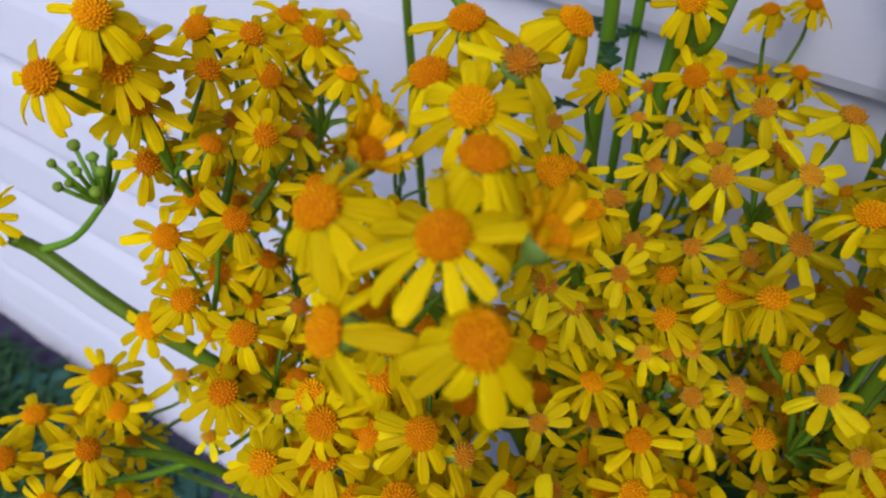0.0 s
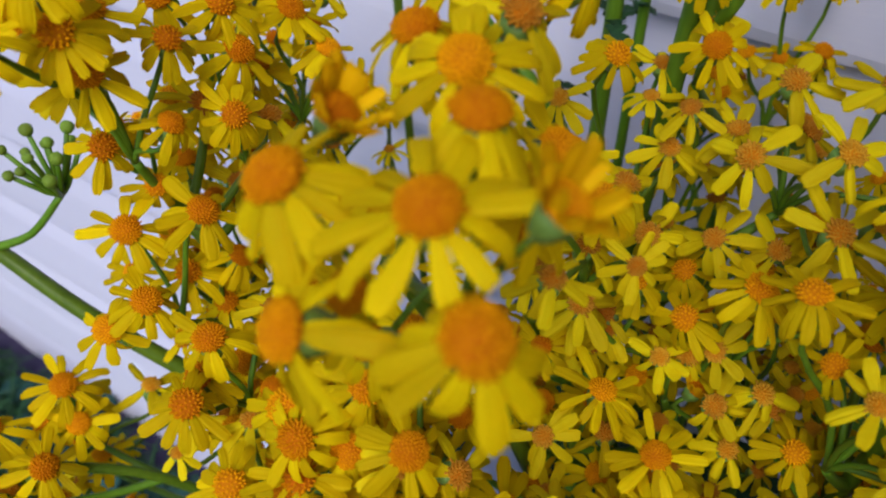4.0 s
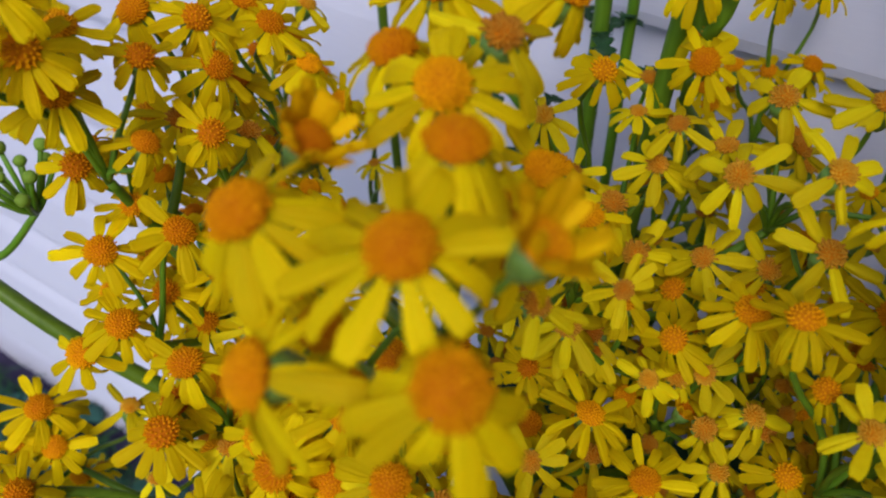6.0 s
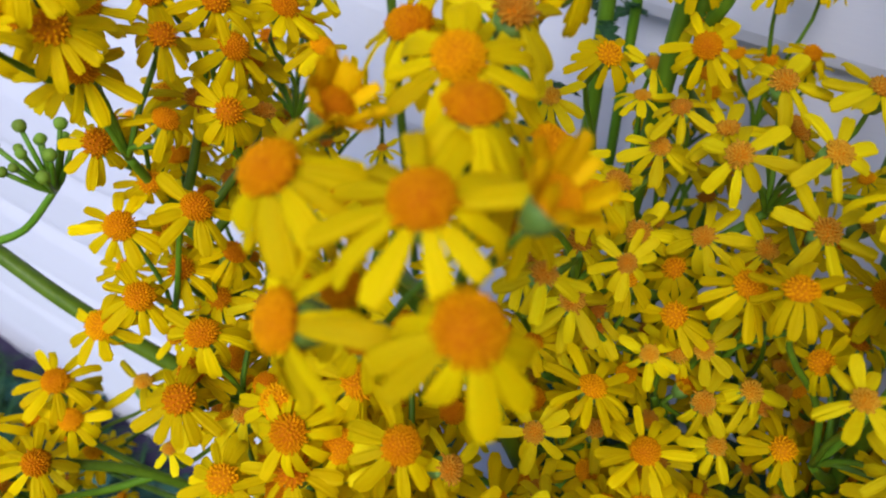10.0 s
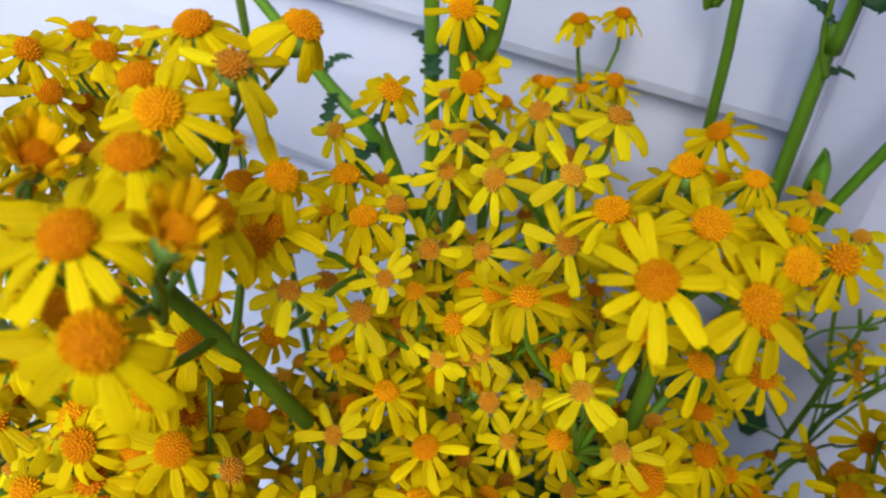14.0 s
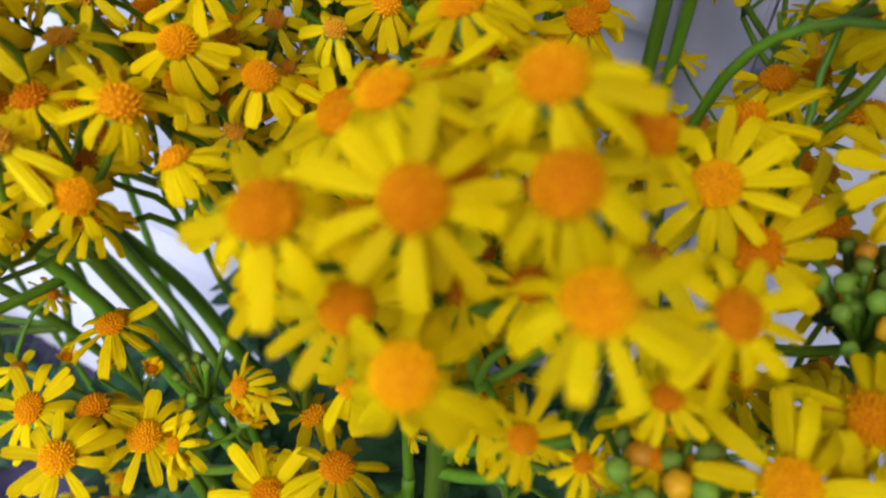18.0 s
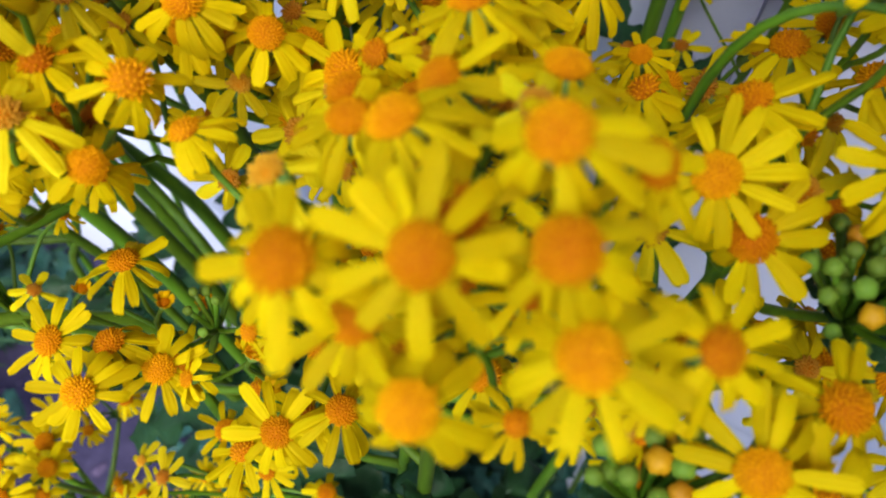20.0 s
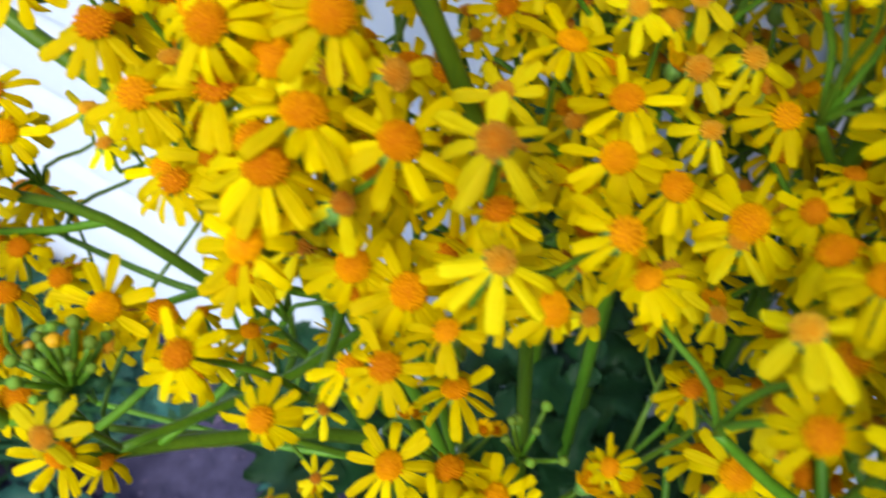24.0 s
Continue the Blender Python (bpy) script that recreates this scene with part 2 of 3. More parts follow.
CALYX = turned("calyx", ((0.0008, -0.0058), (0.0018, -0.0050), (0.0025, -0.0030), (0.0027, -0.0012), (0.0021, -0.0007)), 12, CUP, 0.05)
BUD_MESH = turned("bud", ((0.0006, 0.0), (0.0016, 0.0005), (0.0021, 0.0016), (0.0020, 0.0027), (0.0013, 0.0036), (0.0005, 0.0039)), 10, BUD, 0.05)
BUD_RIPE_MESH = turned("bud", ((0.0005, 0.0), (0.0016, 0.0008), (0.0023, 0.0022), (0.0024, 0.0036), (0.0016, 0.0047), (0.0005, 0.0050)), 11, BUD_RIPE, 0.09)


def leaf_mesh(length, width, lobes, droop, mat, seed):
    """A lobed leaf: a broad rib with rounded side lobes and a larger end lobe, wavy and bent down."""
    r = random.Random(seed)
    rows, n = [], lobes * 6 + 6
    for i in range(n + 1):
        s = i / n
        lobe = abs(math.sin(s * lobes * math.pi)) ** 0.7
        w = width * (0.16 + 0.84 * lobe * (0.45 + 0.55 * s)) * (1 if s < 0.97 else 0.5)
        if s < 0.08:
            w *= 0.3
        bend = droop * s
        cx, cz = length * math.sin(bend) / droop, -length * (1 - math.cos(bend)) / droop
        row = []
        for j in range(7):
            v = j / 3 - 1
            jag = 1 + 0.10 * r.uniform(-1, 1) * abs(v)
            row.append((cx - 0.10 * width * abs(v), v * w * 0.5 * jag, cz + 0.12 * w * abs(v) + 0.05 * width * math.sin(9 * s + 3 * v) + 0.04 * width * r.uniform(-1, 1) * abs(v)))
        rows.append(row)
    return sheet(rows, 0.0004, "leaf", mat)


LEAVES = [leaf_mesh(0.060 * a, 0.034 * b, k, d, LEAF, i) for i, (a, b, k, d) in enumerate(((1, 1, 4, 0.7), (1.2, 1.0, 5, 1.1), (0.8, 0.9, 3, 0.5), (1.1, 1.2, 4, 1.3)))]
LOW_LEAVES = [leaf_mesh(0.070 * a, 0.046 * b, k, d, LEAF_LOW, 20 + i) for i, (a, b, k, d) in enumerate(((1, 1, 3, 0.9), (1.2, 1.1, 4, 1.2), (0.75, 1.0, 2, 0.6), (1.0, 1.3, 3, 1.4)))]
# roughly the mean camera position; flower heads are tilted partly towards it
EYE_MEAN = Vector((0.03, -0.03, 0.75))
UP = Vector((0, 0, 1))


def petal_poses(kind, r, hang=0.0):
    """Where the petals of one head sit round its disc."""
    old = kind == 1
    count = r.choice((7, 8, 8, 9)) if old else r.choice((11, 12, 12, 13, 13))
    rest = r.uniform(-0.15, 0.55) + hang
    for i in range(count):
        if old and r.random() < 0.1:
            continue
        turn = 2 * math.pi * (i + r.uniform(-0.42, 0.42)) / count
        tip = rest + r.uniform(-0.3, 0.34)
        if kind == 2:
            tip = -1.2 + r.uniform(-0.25, 0.25)
        yield Matrix.Rotation(turn, 4, "Z") @ Matrix.Translation((0.0017 if old else 0.0023, 0, -0.0003 - 0.0002 * (i % 2))) @ Matrix.Rotation(tip, 4, "Y") @ Matrix.Rotation(r.uniform(-0.35, 0.35), 4, "X") @ Matrix.Diagonal((r.uniform(0.82, 1.1), r.uniform(0.85, 1.06), 1, 1))


def corolla_mesh(kind, seed):
    """All the petals of one small head deep in the clump, with its cup, as one mesh."""
    r = random.Random(seed)
    verts, faces = [], []
    for m in petal_poses(kind, r):
        me, k = r.choice(PETALS_OLD if kind == 1 else PETALS), len(verts)
        verts += [m @ v.co for v in me.vertices]
        faces += [tuple(k + v for v in f.vertices) for f in me.polygons]
    petals, k = len(faces), len(verts)
    verts += [v.co for v in CALYX.vertices]
    faces += [tuple(k + v for v in f.vertices) for f in CALYX.polygons]
    me = mesh("corolla", verts, faces, PETAL_OLD if kind == 1 else PETAL)
    me.materials.append(CUP)
    for face in me.polygons[petals:]:
        face.material_index = 1
    return me


COROLLAS = [corolla_mesh(0, 200 + i) for i in range(12)]
COROLLAS_OLD = [corolla_mesh(1, 220 + i) for i in range(8)]


def flower(root, base, place, normal, size, kind, r, hang=0.0, deep=False):
    """One flower head with its petals and green cup."""
    old = kind == 1
    disc = r.choice(DISCS_OLD if old else DISCS_DEEP if deep else DISCS)
    head = part("flower_head", disc, root, Matrix.Translation(-base) @ turned_to(normal, place, r.uniform(0, 6.28), size))
    if deep:
        part("corolla", r.choice(COROLLAS_OLD if old else COROLLAS), head)
        return head
    part("calyx", CALYX, head)
    for m in petal_poses(kind, r, hang):
        part("petal", r.choice(PETALS_OLD if old else PETALS_YOUNG if kind == 2 else PETALS), head, m)
    return head


def line_by_height(points, z):
    best = None
    for i in range(41):
        p = curve_at(points, i / 40)
        if best is None or abs(p.z - z) < abs(best.z - z):
            best = p
    return best


def pedicel(root, base, start, place, normal, size, r, slim=1.0):
    end = Vector(place) - Vector(normal) * 0.0058 * size
    d = (end - start).length
    mid = [start, start + (UP * 0.35 + (end - start).normalized() * 0.65) * d * 0.4 + Vector((r.uniform(-1, 1), r.uniform(-1, 1), 0)) * d * 0.05, end - Vector(normal) * d * 0.22, end]
    part("pedicel", tube("pedicel", mid, (0.00095 if d > 0.03 else 0.0008) * slim, 0.0006 * slim, STEM, 7, 6, 0, base), root)


def stalk(label, path, heads, seed, r0=0.0026, r1=0.0016, extra=0, buds=(), shoots=(), leaves=5, low=0.12, spread=0.014, west=-1.0, aged=0.3, lowest=0.0, high=0.46, hang=0.0, split=0.24, facing={}, slim=0.85, frill=()):
    """A flowering stalk: a ribbed stem from the ground, side stalks, heads, buds and lobed leaves."""
    r = random.Random(seed)
    base = Vector(path[0])
    root = new("ragwort_stalk")
    root.location, root.empty_display_size = base, 0.02
    tagged(root, label, "ragwort", "flowering ragwort stalks by the wall")
    part("stem", tube("stem", path, r0, r1, STEM, 26, 10, 0.07, base), root)
    hub = Vector(path[-1])
    spots = [(Vector((x, y, z)) / 1000, size / 100, kind) for x, y, z, size, kind in heads]
    tries, placed, clear = 0, len(spots), round(extra * split)
    while extra and tries < 900:
        tries += 1
        p0, s0, k0 = r.choice(spots)
        p = p0 + Vector((r.uniform(-1.3, 1.3) * spread, r.uniform(-0.7, 1.5) * spread, r.uniform(-1.9, -0.2) * spread))
        if all((p - q).length > 0.0095 for q, _, _ in spots) and 0.178 - 0.551 * p.x - 0.835 * p.y + 0.0645 > 0.012 and p.z > lowest and p.x > west:
            spots.append((p, s0 * r.uniform(0.8, 0.98), 1 if r.random() < aged else 0))
            extra -= 1
    groups = max(1, round(len(spots) / 5))
    mids = [spots[i * len(spots) // groups][0].copy() for i in range(groups)] if spots else []
    for _ in range(6):
        near = [min(range(groups), key=lambda g: (p - mids[g]).length) for p, _, _ in spots]
        for g in range(groups):
            own = [spots[i][0] for i in range(len(spots)) if near[i] == g]
            if own:
                mids[g] = sum(own, Vector((0, 0, 0))) / len(own)
    forks = []
    for g in range(groups if spots else 0):
        if len(spots) == 1:
            forks.append(hub)
            continue
        low_head = min([spots[i][0].z for i in range(len(spots)) if near[i] == g] or [mids[g].z])
        c = mids[g]
        fork = Vector((c.x * 0.9 + hub.x * 0.1, c.y * 0.9 + hub.y * 0.1 + 0.004, min(low_head - 0.013, c.z - 0.022)))
        reach = math.hypot(fork.x - hub.x, fork.y - hub.y)
        start = line_by_height(path, min(hub.z, fork.z - 0.35 * reach - 0.008))
        d = (fork - start).length
        part("branch", tube("branch", [start, start * 0.55 + fork * 0.45 - UP * 0.06 * d, fork], 0.0017 * slim, 0.0011 * slim, STEM, 9, 7, 0.05, base), root)
        forks.append(fork)
    for i, (p, size, kind) in enumerate(spots):
        out = p - hub
        out.z = 0
        away_from = p - mids[near[i]]
        # up and outwards, plus a lean towards the camera to fit its view
        n = UP * 0.66 + (EYE_MEAN - p).normalized() * 0.26 + out.normalized() * 0.2 + away_from.normalized() * 0.16 + Vector((r.uniform(-1, 1), r.uniform(-1, 1), r.uniform(-1, 1))) * 0.32
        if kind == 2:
            n = UP * 0.6 + (EYE_MEAN - p).normalized() * 0.22 + Vector((0.32, 0.08, 0))
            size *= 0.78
        # heads that turn away are brought back to face the camera
        to_eye = (EYE_MEAN - p).normalized()
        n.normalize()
        n = (n + to_eye * max(0.0, 0.45 - n.dot(to_eye))).normalized()
        if i in facing:
            n = Vector(facing[i]).normalized()
        flower(root, base, p, n, size, kind, r, hang, i >= placed + clear)
        pedicel(root, base, forks[near[i]], p, n, size, r, slim)
    for x, y, z, count, wide in buds:
        c = Vector((x, y, z)) / 1000
        foot = c - UP * wide * 0.0009
        near = line_by_height(path, foot.z - 0.02)
        part("branch", tube("branch", [near, (near + foot) / 2 - UP * 0.004, foot], 0.0015 * slim, 0.001 * slim, STEM, 8, 6, 0, base), root)
        for i in range(count):
            a, f = i * 2.4, (i + 0.5) / count
            dome = Vector((math.sqrt(1 - (1 - f) ** 2) * math.cos(a), math.sqrt(1 - (1 - f) ** 2) * math.sin(a), 0.9 * (1 - f) - 0.25))
            p = c + dome * (wide / 1000) * r.uniform(0.4, 1.05)
            start = foot.lerp(p, 0.35) - UP * 0.001
            n = (p - start).normalized()
            m = turned_to(n, p - base, r.uniform(0, 6), r.uniform(0.58, 0.85) * min(1.0, wide / 12))
            part("bud", BUD_RIPE_MESH if r.random() < 0.10 and count > 15 else BUD_MESH, root, m)
            part("pedicel", tube("pedicel", [foot, start, p], 0.0008, 0.0006, STEM, 4, 5, 0, base), root)
            if i % 5 == 0 and count > 15:
                part("leaf", r.choice(LEAVES), root, Matrix.Translation(foot - base) @ Matrix.Rotation(a, 4, "Z") @ Matrix.Rotation(r.uniform(-0.9, -0.2), 4, "Y") @ Matrix.Scale(r.uniform(0.10, 0.16), 4))
    for line in shoots:
        part("branch", tube("branch", line, 0.0010, 0.0005, STEM, 14, 8, 0.05, base), root)
    for i, z in enumerate(frill):
        p = line_by_height(path, z) - base
        part("leaf", r.choice(LEAVES), root, Matrix.Translation(p) @ Matrix.Rotation(i * 2.2 + r.uniform(-0.4, 0.4), 4, "Z") @ Matrix.Translation((r1 * 0.8, 0, 0)) @ Matrix.Rotation(r.uniform(-0.8, 0.2), 4, "Y") @ Matrix.Scale(r.uniform(0.13, 0.24), 4))
    for i in range(leaves):
        z = r.uniform(low, max(low + 0.05, min(high, hub.z - 0.10)))
        p = line_by_height(path, z)
        size = r.uniform(0.7, 1.25) * (1.15 - 0.7 * z)
        m = Matrix.Translation(p - base) @ Matrix.Rotation(r.uniform(0, 6.28), 4, "Z") @ Matrix.Rotation(r.uniform(-0.9, -0.1), 4, "Y") @ Matrix.Rotation(r.uniform(-0.4, 0.4), 4, "X") @ Matrix.Scale(size, 4)
        part("leaf", r.choice(LEAVES), root, m)
    return root


# ---- the large structure: house wall, trim and ground ----
ALONG, OUT = Vector((0.835, -0.551, 0)).normalized(), Vector((-0.551, -0.835, 0)).normalized()
FOOT = Vector((0.117, 0.214, 0))
TO_WALL = Matrix(((ALONG.x, -OUT.x, 0, FOOT.x), (ALONG.y, -OUT.y, 0, FOOT.y), (0, 0, 1, 0), (0, 0, 0, 1)))


def box(x0, x1, y0, y1, z0, z1, name, mat, bevel=0.0006):
    bm = bmesh.new()
    bmesh.ops.create_cube(bm, size=1, matrix=Matrix.LocRotScale(((x0 + x1) / 2, (y0 + y1) / 2, (z0 + z1) / 2), None, (x1 - x0, y1 - y0, z1 - z0)))
    bmesh.ops.bevel(bm, geom=bm.edges[:], offset=bevel, segments=2, affect="EDGES")
    me = bpy.data.meshes.new(name)
    bm.to_mesh(me)
    bm.free()
    me.materials.append(mat)
    return me


wall = new("wall_house", box(-3.4, 2.6, 0.012, 0.16, -0.02, 3.0, "wall_house", SIDING))
wall.matrix_world = TO_WALL
tagged(wall, "white vinyl lap siding on a house wall", "wall", kind="structure")
LAP, FIRST = 0.083, 0.641 - 7 * 0.083
profile = [(0.011, LAP + 0.004), (0.0035, 0.05), (0.0005, 0.016), (-0.0004, 0.004), (0.0004, 0.0), (0.004, 0.0), (0.012, 0.001)]
for x0, x1 in ((-3.4, 0.0525), (0.0765, 2.6)):
    verts, faces, cuts = [], [], 40
    for i in range(cuts + 1):
        x = x0 + (x1 - x0) * i / cuts
        for y, z in profile:
            verts.append((x, y, z))
    m = len(profile)
    for i in range(cuts):
        for j in range(m - 1):
            a = i * m + j
            faces.append((a, a + 1, a + m + 1, a + m))
    faces += [tuple(range(m)), tuple(reversed(range(cuts * m, cuts * m + m)))]
    course = mesh("plank", verts, faces, SIDING, False)
    for k in range(-1, 35):
        part("plank", course, wall, Matrix.Translation((0, 0, FIRST + k * LAP)))
trim = new("trim", box(0.053, 0.076, -0.0065, 0.0118, 0.0, 3.0, "trim", TRIM, 0.0012))
trim.matrix_world = TO_WALL
tagged(trim, "narrow white vertical trim strip on the siding", "trim", kind="structure")
part("flange", box(0.0495, 0.0528, -0.0105, 0.0118, 0.0, 3.0, "flange", TRIM, 0.0007), trim, None, "pale raised edge of the strip")

# added wall, never in view: blocks light so siding and flowers darken rightwards
SIDE = material("shade_wall_dark", (0.05, 0.045, 0.045), (0.09, 0.08, 0.08), 0.9, 30, 0.5, 0.0, 0.02, 12.0, 0.2)
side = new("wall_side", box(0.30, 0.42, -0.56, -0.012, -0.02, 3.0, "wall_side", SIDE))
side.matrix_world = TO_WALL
tagged(side, "plain dark wall added out of view to shade the siding", "wall", kind="structure")


def spaced(lo, hi, step, far):
    inner = list(np.arange(lo, hi + step / 2, step))
    low, high, d = [], [], step
    while d < far:
        d *= 1.5
        low.append(lo - d * 2)
        high.append(hi + d * 2)
    return low[::-1] + inner + high


def soil_height(x, y):
    near = max(0.0, 1 - max(abs(x), abs(y)) / 3)
    p = Vector((x, y, 0))
    return near * (0.012 * noise.noise(p * 9) + 0.008 * noise.noise(p * 28) + 0.005 * noise.noise(p * 75) + 0.0025 * noise.noise(p * 180)) - 0.012


gx, gy = spaced(-0.72, 0.6, 0.009, 30), spaced(-0.35, 0.75, 0.009, 30)
verts = [(x, y, soil_height(x, y)) for y in gy for x in gx]
nx = len(gx)
faces = [(j * nx + i, j * nx + i + 1, j * nx + i + nx + 1, j * nx + i + nx) for j in range(len(gy) - 1) for i in range(nx - 1)]
ground = new("ground", mesh("ground", verts, faces, SOIL))
tagged(ground, "dark crumbly garden soil beside the house", "ground", kind="structure")

r = random.Random(3)
verts, faces = [], []
for i in range(900):
    x, y = r.uniform(-0.55, 0.35), r.uniform(-0.15, 0.5)
    if 0.178 - 0.551 * x - 0.835 * y + 0.0645 < 0.01:
        continue
    s = 0.0022 * (1 + 3.2 * r.random() ** 3)
    c = Vector((x, y, soil_height(x, y) + s * 0.25))
    k = len(verts)
    for dx, dy, dz in ((1, 0, 0), (0, 1, 0), (-1, 0, 0), (0, -1, 0), (0, 0, 0.8), (0, 0, -0.8), (0.7, 0.7, 0.4), (-0.7, -0.6, 0.45)):
        verts.append(c + Vector((dx, dy, dz)) * s * r.uniform(0.7, 1.2))
    for f in ((0, 6, 4), (6, 1, 4), (1, 2, 4), (2, 7, 4), (7, 3, 4), (3, 0, 4), (1, 6, 0), (3, 7, 2), (0, 1, 5), (1, 2, 5), (2, 3, 5), (3, 0, 5)):
        faces.append(tuple(k + v for v in f))
clods = new("soil_crumbs", mesh("soil_crumbs", verts, faces, STONE, False))
tagged(clods, "small crumbs and clods of dark soil", "soil", kind="stuff")

# ---- the flowering stalks, heads in millimetres, with size in percent and state: 0 fresh, 1 aged, 2 half open ----
HEADS = {}
HEADS["A"] = [(0, 64, 718, 106, 0), (12, 63, 719, 106, 2), (-10, 83, 715, 106, 2), (-2, 105, 713, 106, 0), (4, 53, 713, 106, 0), (-15, 71, 716, 106, 0), (-14, 60, 706, 106, 0), (4, 92, 716, 106, 0), (5, 76, 720, 106, 0), (4, 120, 714, 106, 0), (12, 107, 714, 106, 1), (22, 119, 714, 106, 0), (11, 81, 706, 106, 0)]
HEADS["B"] = [(-60, 130, 691, 104, 0), (-38, 180, 682, 104, 0), (-62, 143, 696, 104, 0), (-59, 122, 714, 104, 0), (-68, 115, 706, 104, 0), (-55, 160, 690, 104, 0), (-72, 141, 695, 104, 0), (-47, 131, 658, 104, 0), (-65, 133, 651, 104, 0), (-70, 120, 634, 104, 0), (-60, 121, 642, 104, 0), (-50, 155, 668, 104, 1), (-65, 174, 638, 104, 0), (-40, 156, 680, 104, 0), (-47, 128, 612, 104, 0)]
HEADS["W"] = [(-94, 110, 595, 108, 0), (-95, 131, 599, 108, 0), (-111, 120, 596, 108, 0), (-110, 102, 604, 108, 0)]
HEADS["L"] = [(-4, 77, 656, 104, 0), (-43, 107, 647, 104, 0), (14, 90, 612, 104, 0), (18, 66, 616, 104, 0), (-23, 83, 650, 104, 0), (-13, 64, 640, 104, 0), (-2, 92, 605, 104, 0), (-10, 84, 632, 104, 0), (6, 65, 612, 104, 0), (-26, 90, 649, 104, 0), (-15, 85, 643, 104, 0), (-30, 95, 602, 104, 0), (-12, 92, 652, 104, 0), (-32, 97, 619, 104, 0), (-8, 70, 645, 104, 0), (-4, 100, 657, 104, 0), (5, 69, 641, 104, 0)]
HEADS["C"] = [(30, 119, 672, 98, 0), (26, 133, 672, 98, 0), (59, 175, 653, 98, 0), (28, 112, 651, 98, 1), (57, 124, 677, 98, 1), (92, 163, 648, 98, 1), (68, 139, 683, 98, 1), (83, 132, 686, 98, 1), (71, 118, 682, 98, 1), (70, 110, 671, 98, 1), (47, 136, 646, 98, 1), (44, 130, 652, 98, 1), (15, 99, 688, 98, 0), (20, 125, 648, 98, 1)]
HEADS["K"] = [(52, 153, 700, 92, 0), (102, 195, 656, 80, 0), (90, 200, 673, 80, 0), (104, 205, 672, 80, 0), (83, 198, 654, 80, 0)]
HEADS["D"] = [(91, 114, 650, 104, 0), (74, 100, 688, 104, 0), (89, 83, 630, 104, 0), (74, 76, 695, 104, 0), (90, 74, 691, 104, 0), (98, 80, 693, 104, 0), (86, 88, 695, 104, 0), (97, 94, 651, 104, 0), (109, 95, 661, 104, 0), (91, 93, 615, 104, 0), (62, 75, 620, 104, 0), (82, 73, 644, 104, 0), (98, 123, 638, 104, 0)]
HEADS["M"] = [(52, 112, 635, 92, 1), (66, 104, 632, 92, 1), (39, 79, 630, 92, 0), (33, 103, 635, 92, 0), (41, 89, 634, 92, 0), (50, 80, 623, 92, 0), (38, 121, 606, 92, 0), (29, 118, 643, 92, 1), (51, 87, 596, 92, 0), (39, 132, 627, 92, 1), (56, 102, 631, 92, 1), (76, 124, 632, 92, 1), (70, 104, 626, 92, 1), (71, 134, 630, 92, 1), (24, 114, 615, 92, 0)]
HEADS["R"] = [(160, 144, 638, 70, 1), (176, 135, 617, 70, 1), (179, 129, 602, 70, 1), (148, 152, 645, 70, 1), (154, 101, 607, 70, 0)]
HEADS["E"] = [(61, 18, 655, 104, 0), (70, 34, 654, 104, 0), (79, 58, 648, 104, 0), (89, 48, 647, 104, 0), (75, 48, 645, 104, 0), (64, 55, 636, 104, 0), (72, 17, 657, 104, 0), (83, 16, 659, 104, 0), (85, 10, 653, 104, 0), (71, 9, 646, 104, 0), (83, 25, 662, 104, 0), (83, 33, 598, 104, 0), (65, 45, 642, 104, 0)]
HEADS["O"] = [(120, 61, 628, 104, 0), (140, 67, 652, 104, 0), (122, 64, 622, 104, 0), (129, 59, 656, 104, 0), (141, 91, 611, 104, 0), (123, 69, 533, 104, 1), (153, 55, 598, 104, 0), (120, 7, 615, 104, 0), (155, 83, 611, 104, 0), (134, 67, 615, 104, 0), (111, 46, 630, 104, 0), (127, 50, 621, 104, 1), (117, 41, 623, 104, 0), (126, 44, 587, 104, 0), (125, 19, 618, 104, 0), (112, 11, 619, 104, 0)]
HEADS["F"] = [(15, 71, 572, 98, 0), (2, 56, 567, 98, 0), (14, 55, 568, 98, 0), (12, 43, 572, 98, 0), (23, 51, 564, 98, 0), (42, 54, 566, 98, 2), (21, 62, 542, 98, 0)]
HEADS["N"] = [(60, 36, 578, 93, 0), (64, 68, 582, 93, 0), (114, 53, 533, 93, 1), (48, 35, 571, 93, 0), (100, 64, 530, 93, 1), (26, 57, 514, 93, 0), (47, 55, 464, 93, 0), (78, 94, 538, 93, 0), (63, 46, 588, 93, 0), (83, 55, 588, 93, 0), (68, 64, 559, 93, 0), (76, 48, 585, 93, 0)]
HEADS["Q"] = [(-61, 87, 419, 94, 0), (-40, 66, 461, 94, 0)]
HEADS["G"] = [(-43, 76, 589, 96, 0), (-51, 72, 596, 96, 0), (-31, 90, 586, 96, 0), (-17, 90, 594, 96, 0)]
HEADS["T"] = [(-55, 270, 630, 80, 0), (-43, 262, 618, 80, 0), (-70, 250, 625, 80, 0)]
HEADS["V"] = [(-123, 155, 637, 104, 0)]
HEADS["F"] += [(21, 67, 562, 52, 2), (43, 50, 555, 50, 2), (4, 70, 563, 46, 2), (6, 78, 549, 50, 2), (25, 75, 547, 52, 2)]
